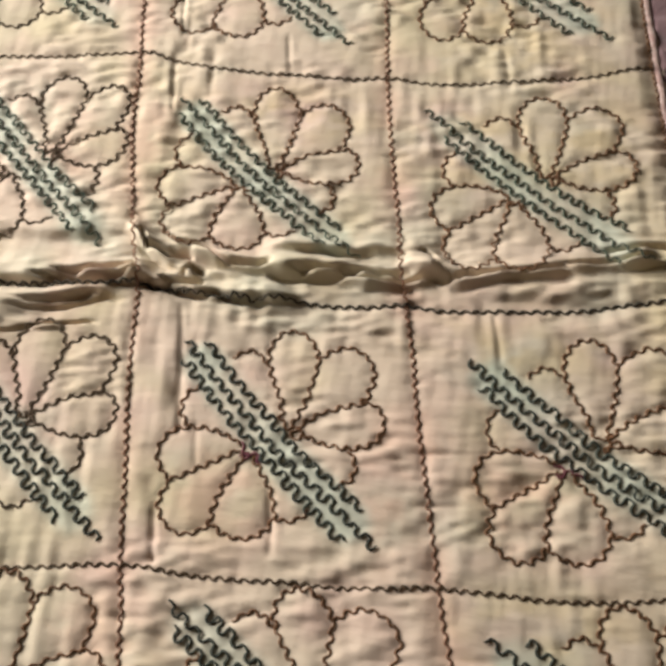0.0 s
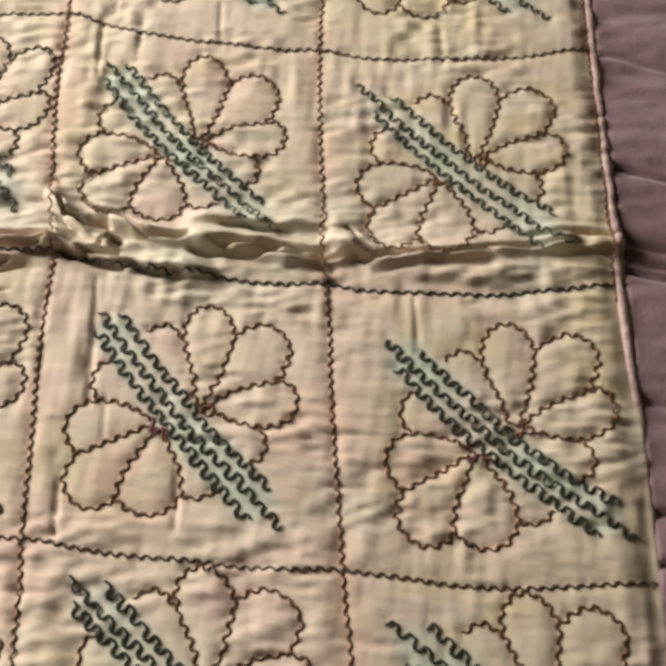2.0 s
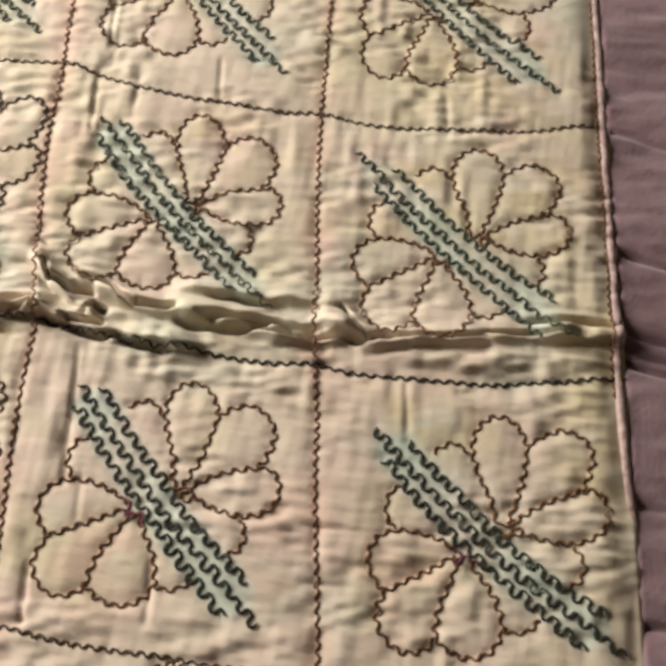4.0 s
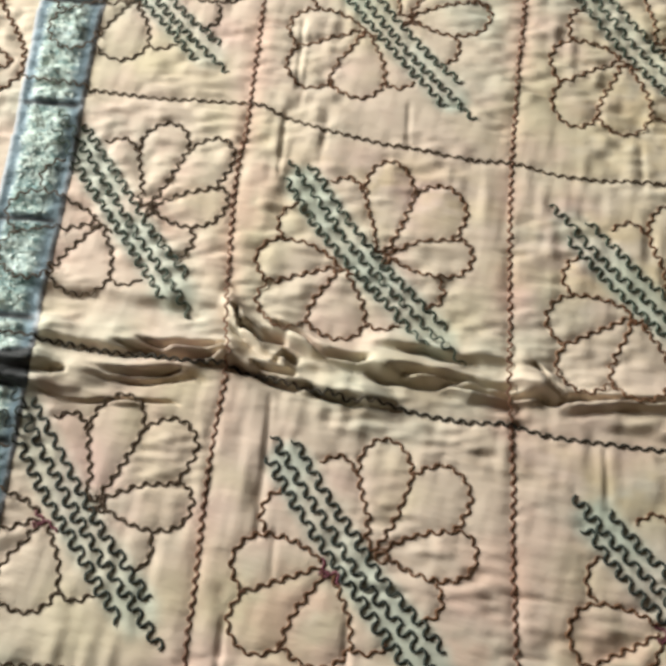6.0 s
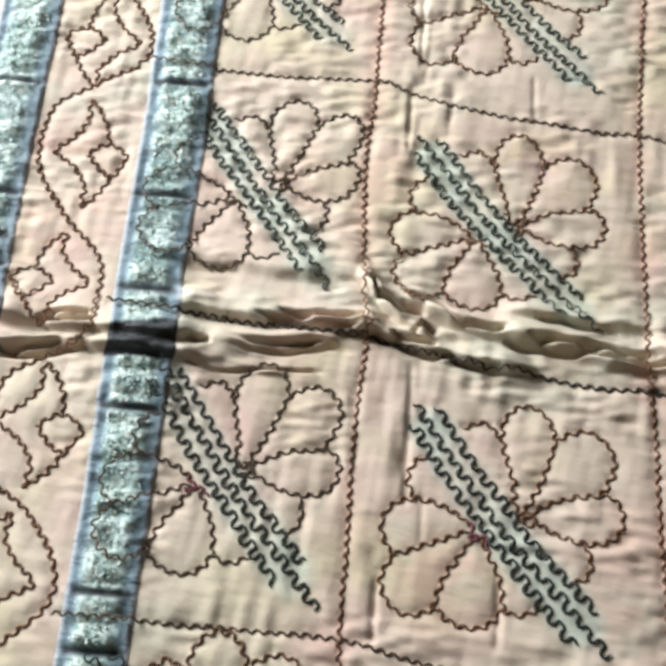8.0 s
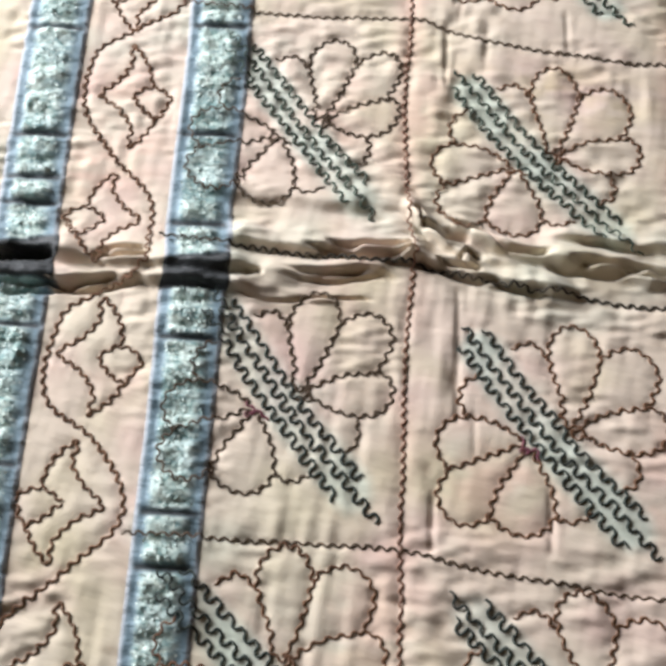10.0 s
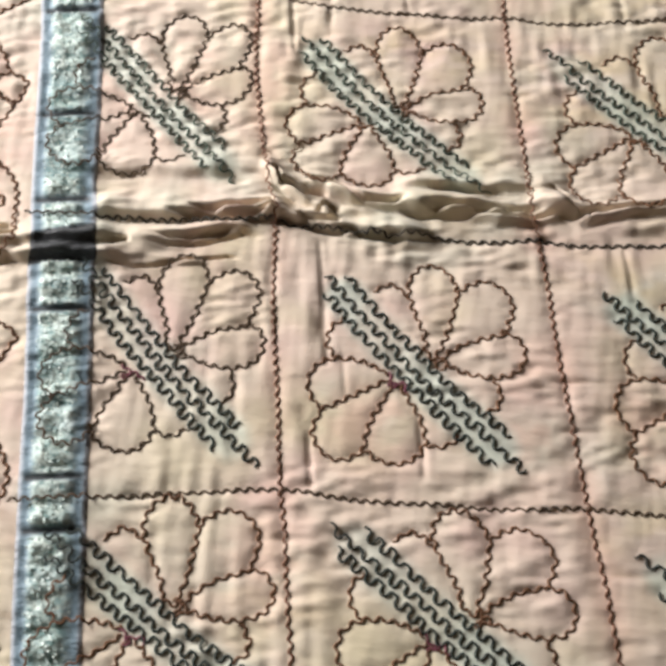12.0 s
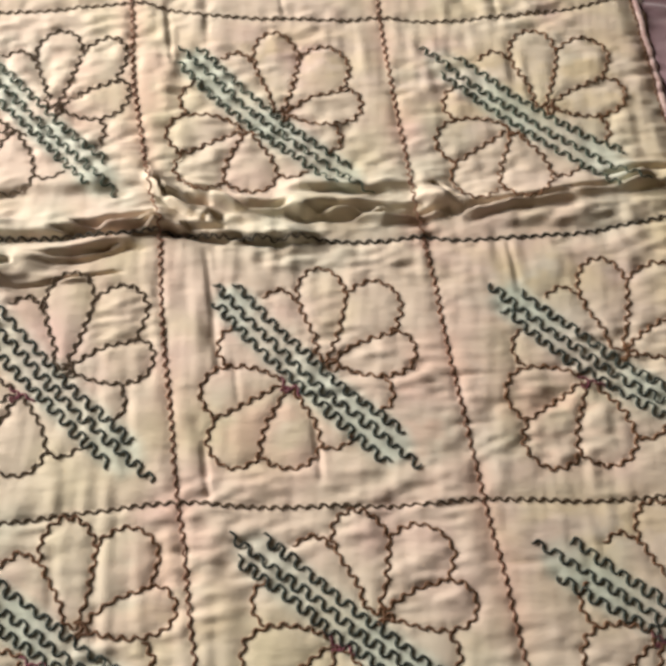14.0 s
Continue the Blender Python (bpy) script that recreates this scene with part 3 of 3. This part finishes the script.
def lace_band(left, right, bars, tuck, seed):
    """A strip of puckered net with a core of mint and silver sequins."""
    y = np.arange(-0.24, 0.275, 0.0008)
    k = np.linspace(0, 1, 44)
    K, YY = np.meshgrid(k, y)
    wob = 0.0012 * (grain(YY / 0.03, YY * 0, seed) - 0.5)
    LX, RX = left[0] + left[1] * YY + wob, right[0] + right[1] * YY + wob
    XX = LX + (RX - LX) * K
    flat_y = YY
    both = lifted(np.column_stack([XX.ravel(), YY.ravel()]))
    XX, YY = both[:, 0].reshape(K.shape), both[:, 1].reshape(K.shape)
    YS = flat_y - 0.0055 * (K - 0.5)
    core = step(K, 0.14, 0.28) * (1 - step(K, 0.66, 0.90))
    core *= 0.75 + 0.25 * step(grain(YS / 0.006, K * 3, seed + 1), 0.3, 0.5)
    puff = np.abs(np.sin(np.pi * YS / 0.0125 + 1.5 * grain(YS / 0.02, K, seed + 6))) ** 0.7
    lift = 0.0003 + core * (0.0024 * puff * (0.5 + 0.8 * grain(K * 3, YS / 0.008, seed + 2)) + 0.0009 * (grain(K * 14, YS / 0.0020, seed + 3) - 0.5))
    lift += 0.0010 * (grain(K * 2, YS / 0.0035, seed + 4) - 0.5) * (1 - core)
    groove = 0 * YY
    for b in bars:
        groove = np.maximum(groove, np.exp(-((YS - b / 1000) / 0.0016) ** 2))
    # shadow where the lace tucks into the crease, painted as near-black colour
    tuck_shade = step(flat_y, tuck[0] + 0.007 * (K - 0.5), tuck[0] + 0.0015 + 0.007 * (K - 0.5)) * (1 - step(flat_y, tuck[1] + 0.009 * (K - 0.5), tuck[1] + 0.0012 + 0.009 * (K - 0.5)))
    core = core * (1 - tuck_shade)
    lift = (lift + 0.0004) * (1 - groove) * (1 - 0.8 * tuck_shade) + 0.0003
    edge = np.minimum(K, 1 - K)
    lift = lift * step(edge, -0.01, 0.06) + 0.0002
    band = part("lace_band", sheet("lace_band", XX, YY, on_cloth(XX, YY) + lift, LACE, [("core", core * (1 - groove)), ("slit", np.maximum(groove * step(edge, 0.04, 0.12), tuck_shade)), ("rim", 1 - step(edge, 0.0, 0.10))]), quilt, "blue net lace with mint silver sequins")
    # sequins
    rs = np.random.RandomState(seed)
    n = 2600
    ky, kk = rs.randint(0, len(y), n), np.clip(rs.normal(21, 6.5, n), 8, 35).astype(int)
    keep = np.maximum(groove, tuck_shade)[ky, kk] < 0.3
    ky, kk = ky[keep], kk[keep]
    n = len(ky)
    c = np.column_stack([XX[ky, kk], YY[ky, kk], (on_cloth(XX, YY) + lift)[ky, kk] + 0.0005])
    a = np.arange(6) * np.pi / 3
    r = rs.uniform(0.00035, 0.0006, n)
    nor = np.column_stack([rs.normal(0, 0.4, n), rs.normal(0, 0.4, n), np.ones(n)])
    nor /= np.linalg.norm(nor, axis=1)[:, None]
    e1 = np.cross(nor, [0.0, 1.0, 0.0])
    e1 /= np.linalg.norm(e1, axis=1)[:, None]
    e2 = np.cross(nor, e1)
    v = c[:, None] + r[:, None, None] * (np.cos(a)[None, :, None] * e1[:, None] + np.sin(a)[None, :, None] * e2[:, None])
    idx = np.arange(n * 6).reshape(n, 6)
    faces = np.vstack([idx[:, [0, 1, 2, 3]], idx[:, [0, 3, 4, 5]]])
    me = bpy.data.meshes.new("sequin_trim")
    fill(me, v.reshape(-1, 3), faces)
    me.materials.append(SEQUIN)
    part("sequin_trim", me, band, "small mint and silver sequins", "stuff")


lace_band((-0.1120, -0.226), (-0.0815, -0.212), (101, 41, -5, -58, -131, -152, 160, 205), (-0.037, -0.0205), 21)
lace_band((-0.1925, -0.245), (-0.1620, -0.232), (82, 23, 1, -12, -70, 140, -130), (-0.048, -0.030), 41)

# seams
for key, line in SEAMS.items():
    bold = key == "h2"
    path = wavy(line, 0.0050 if bold else 0.0047, 0.00074, 0.0004, 0.8)
    on_lace = (path[:, 0] < -0.081 - 0.212 * path[:, 1]) & (key[0] == "h")
    path[:, 2] += np.where(on_lace, 0.0036, 0)
    part("seam_stitch", tube("seam_stitch", path, 0.00060 if bold else 0.00046, BLACK if bold else DUN if key[0] == "h" else RUSSET), quilt)
ey = np.linspace(0.33, 0.02, 500)
hem = np.column_stack([edge_x(ey) - 0.0045, ey])
part("hem_stitch", tube("hem_stitch", wavy(hem, 0.0041, 0.0006, 0.0004), 0.0005, BROWN), quilt)

# flowers
for f in FLOWERS:
    for line in PETALS:
        knot = line is PETALS[11]
        path = wavy(placed(line, f), 0.0052, 0.00085, 0.0004, 0.7, 0.26)
        path[:, 2] += np.where(path[:, 0] < -0.081 - 0.212 * path[:, 1], 0.0036, 0)
        part("petal_stitch", tube("petal_stitch", path, 0.00047, MAGENTA if knot and f[0][1] < 0 else DUN if f[0][0] < -0.03 else BROWN), quilt)
    for i in range(3):
        far = f[0][1] > 0.02
        path = wavy(stem(i, f), 0.0066 if far else 0.0070, 0.0016 if far else 0.0018, 0.0005, 1.0, 0.34)
        path[:, 2] += np.where(path[:, 0] < -0.081 - 0.212 * path[:, 1], 0.0036, 0)
        part("stem_stitch", tube("stem_stitch", path, 0.00046 if far else 0.00050, GREEN if far else TEAL), quilt, "bold dark teal zigzag row")

# vine and buds
part("vine_stitch", tube("vine_stitch", wavy(VINE, 0.0052, 0.0009, 0.0004, 0.7, 0.26), 0.00056, BROWN), quilt)
for line in BUDS:
    part("bud_stitch", tube("bud_stitch", wavy(line, 0.0050, 0.00085, 0.0004, 0.7, 0.26), 0.00052, BROWN), quilt)

# ---- what lies beneath ----
gx = np.concatenate([np.linspace(-0.98, 0.16, 22), np.arange(0.165, 0.42, 0.0012), np.linspace(0.43, 1.8, 30)])
gy = np.concatenate([np.linspace(-1.6, -0.20, 20), np.arange(-0.195, 0.30, 0.0012), np.linspace(0.31, 1.6, 20)])
GX, GY = np.meshgrid(gx, gy)
GA, GB = GX * math.cos(TURN) + GY * math.sin(TURN), -GX * math.sin(TURN) + GY * math.cos(TURN)
outside = step(GX - edge_x(GY), -0.003, 0.001)
# it sinks under the deep crease of the quilt
under = -0.0055 - 0.0185 * step(0.10 - np.abs(GY), 0.0, 0.03)
GZ = under + outside * (-0.0018 - under + 0.003 * (grain(GA / 0.06, GB / 0.02, 31) - 0.5) + 0.0014 * (grain(GA / 0.03, GB / 0.008, 32) - 0.5) + 0.0010 * (grain(GA / 0.01, GB / 0.005, 33) - 0.5))
for b, deep in ((88, 2.4), (52, 2.2), (44, 2.0), (38, 3.0), (150, 1.2), (-20, 1.4), (-66, 2.2), (-86, 2.6)):
    GZ -= outside * 1.5 * deep / 1000 * np.exp(-((GY - b / 1000 - 0.002 * np.sin(GX * 90)) / 0.0016) ** 2)
cloth = new("mauve_cloth", sheet("mauve_cloth", GX, GY, GZ, MAUVE))
tagged(cloth, "crumpled mauve brown cloth lying under the quilt", "cloth")


def box(bm, x0, x1, y0, y1, z0, z1):
    v = [bm.verts.new(p) for p in ((x0, y0, z0), (x1, y0, z0), (x1, y1, z0), (x0, y1, z0), (x0, y0, z1), (x1, y0, z1), (x1, y1, z1), (x0, y1, z1))]
    for f in ((3, 2, 1, 0), (4, 5, 6, 7), (0, 1, 5, 4), (1, 2, 6, 5), (2, 3, 7, 6), (3, 0, 4, 7)):
        bm.faces.new([v[k] for k in f])


def solid(name, boxes, material):
    bm = bmesh.new()
    for b in boxes:
        box(bm, *b)
    me = bpy.data.meshes.new(name)
    bm.to_mesh(me)
    bm.free()
    me.materials.append(material)
    return new(name, me)


# unseen room added around the quilt; its dark plaster keeps bounce light low
EAST, SOUTH, NORTH, TOP = 2.6, -2.2, 2.4, 2.6
tagged(solid("floor", [(WEST - 0.12, EAST + 0.12, SOUTH - 0.12, NORTH + 0.12, -0.13, -0.03)], FLOOR), "dark plain floor under the cloth", "floor", kind="structure")
tagged(solid("ceiling", [(WEST - 0.12, EAST + 0.12, SOUTH - 0.12, NORTH + 0.12, TOP, TOP + 0.1)], PLASTER), "unseen plain brown plaster ceiling", "ceiling", kind="structure")
tagged(solid("wall_west", [(WEST - 0.12, WEST, SOUTH, WIN_Y[0], -0.03, TOP), (WEST - 0.12, WEST, WIN_Y[1], NORTH, -0.03, TOP),
                           (WEST - 0.12, WEST, WIN_Y[0], WIN_Y[1], -0.03, WIN_Z[0]), (WEST - 0.12, WEST, WIN_Y[0], WIN_Y[1], WIN_Z[1], TOP)], PLASTER),
       "unseen plain brown plaster wall with an assumed window", "wall", kind="structure")
tagged(solid("wall_east", [(EAST, EAST + 0.12, SOUTH, NORTH, -0.03, TOP)], PLASTER), "unseen plain brown plaster wall", "wall", kind="structure")
tagged(solid("wall_south", [(WEST - 0.12, EAST + 0.12, SOUTH - 0.12, SOUTH, -0.03, TOP)], PLASTER), "unseen plain brown plaster wall", "wall", kind="structure")
tagged(solid("wall_north", [(WEST - 0.12, EAST + 0.12, NORTH, NORTH + 0.12, -0.03, TOP)], PLASTER), "unseen plain brown plaster wall", "wall", kind="structure")
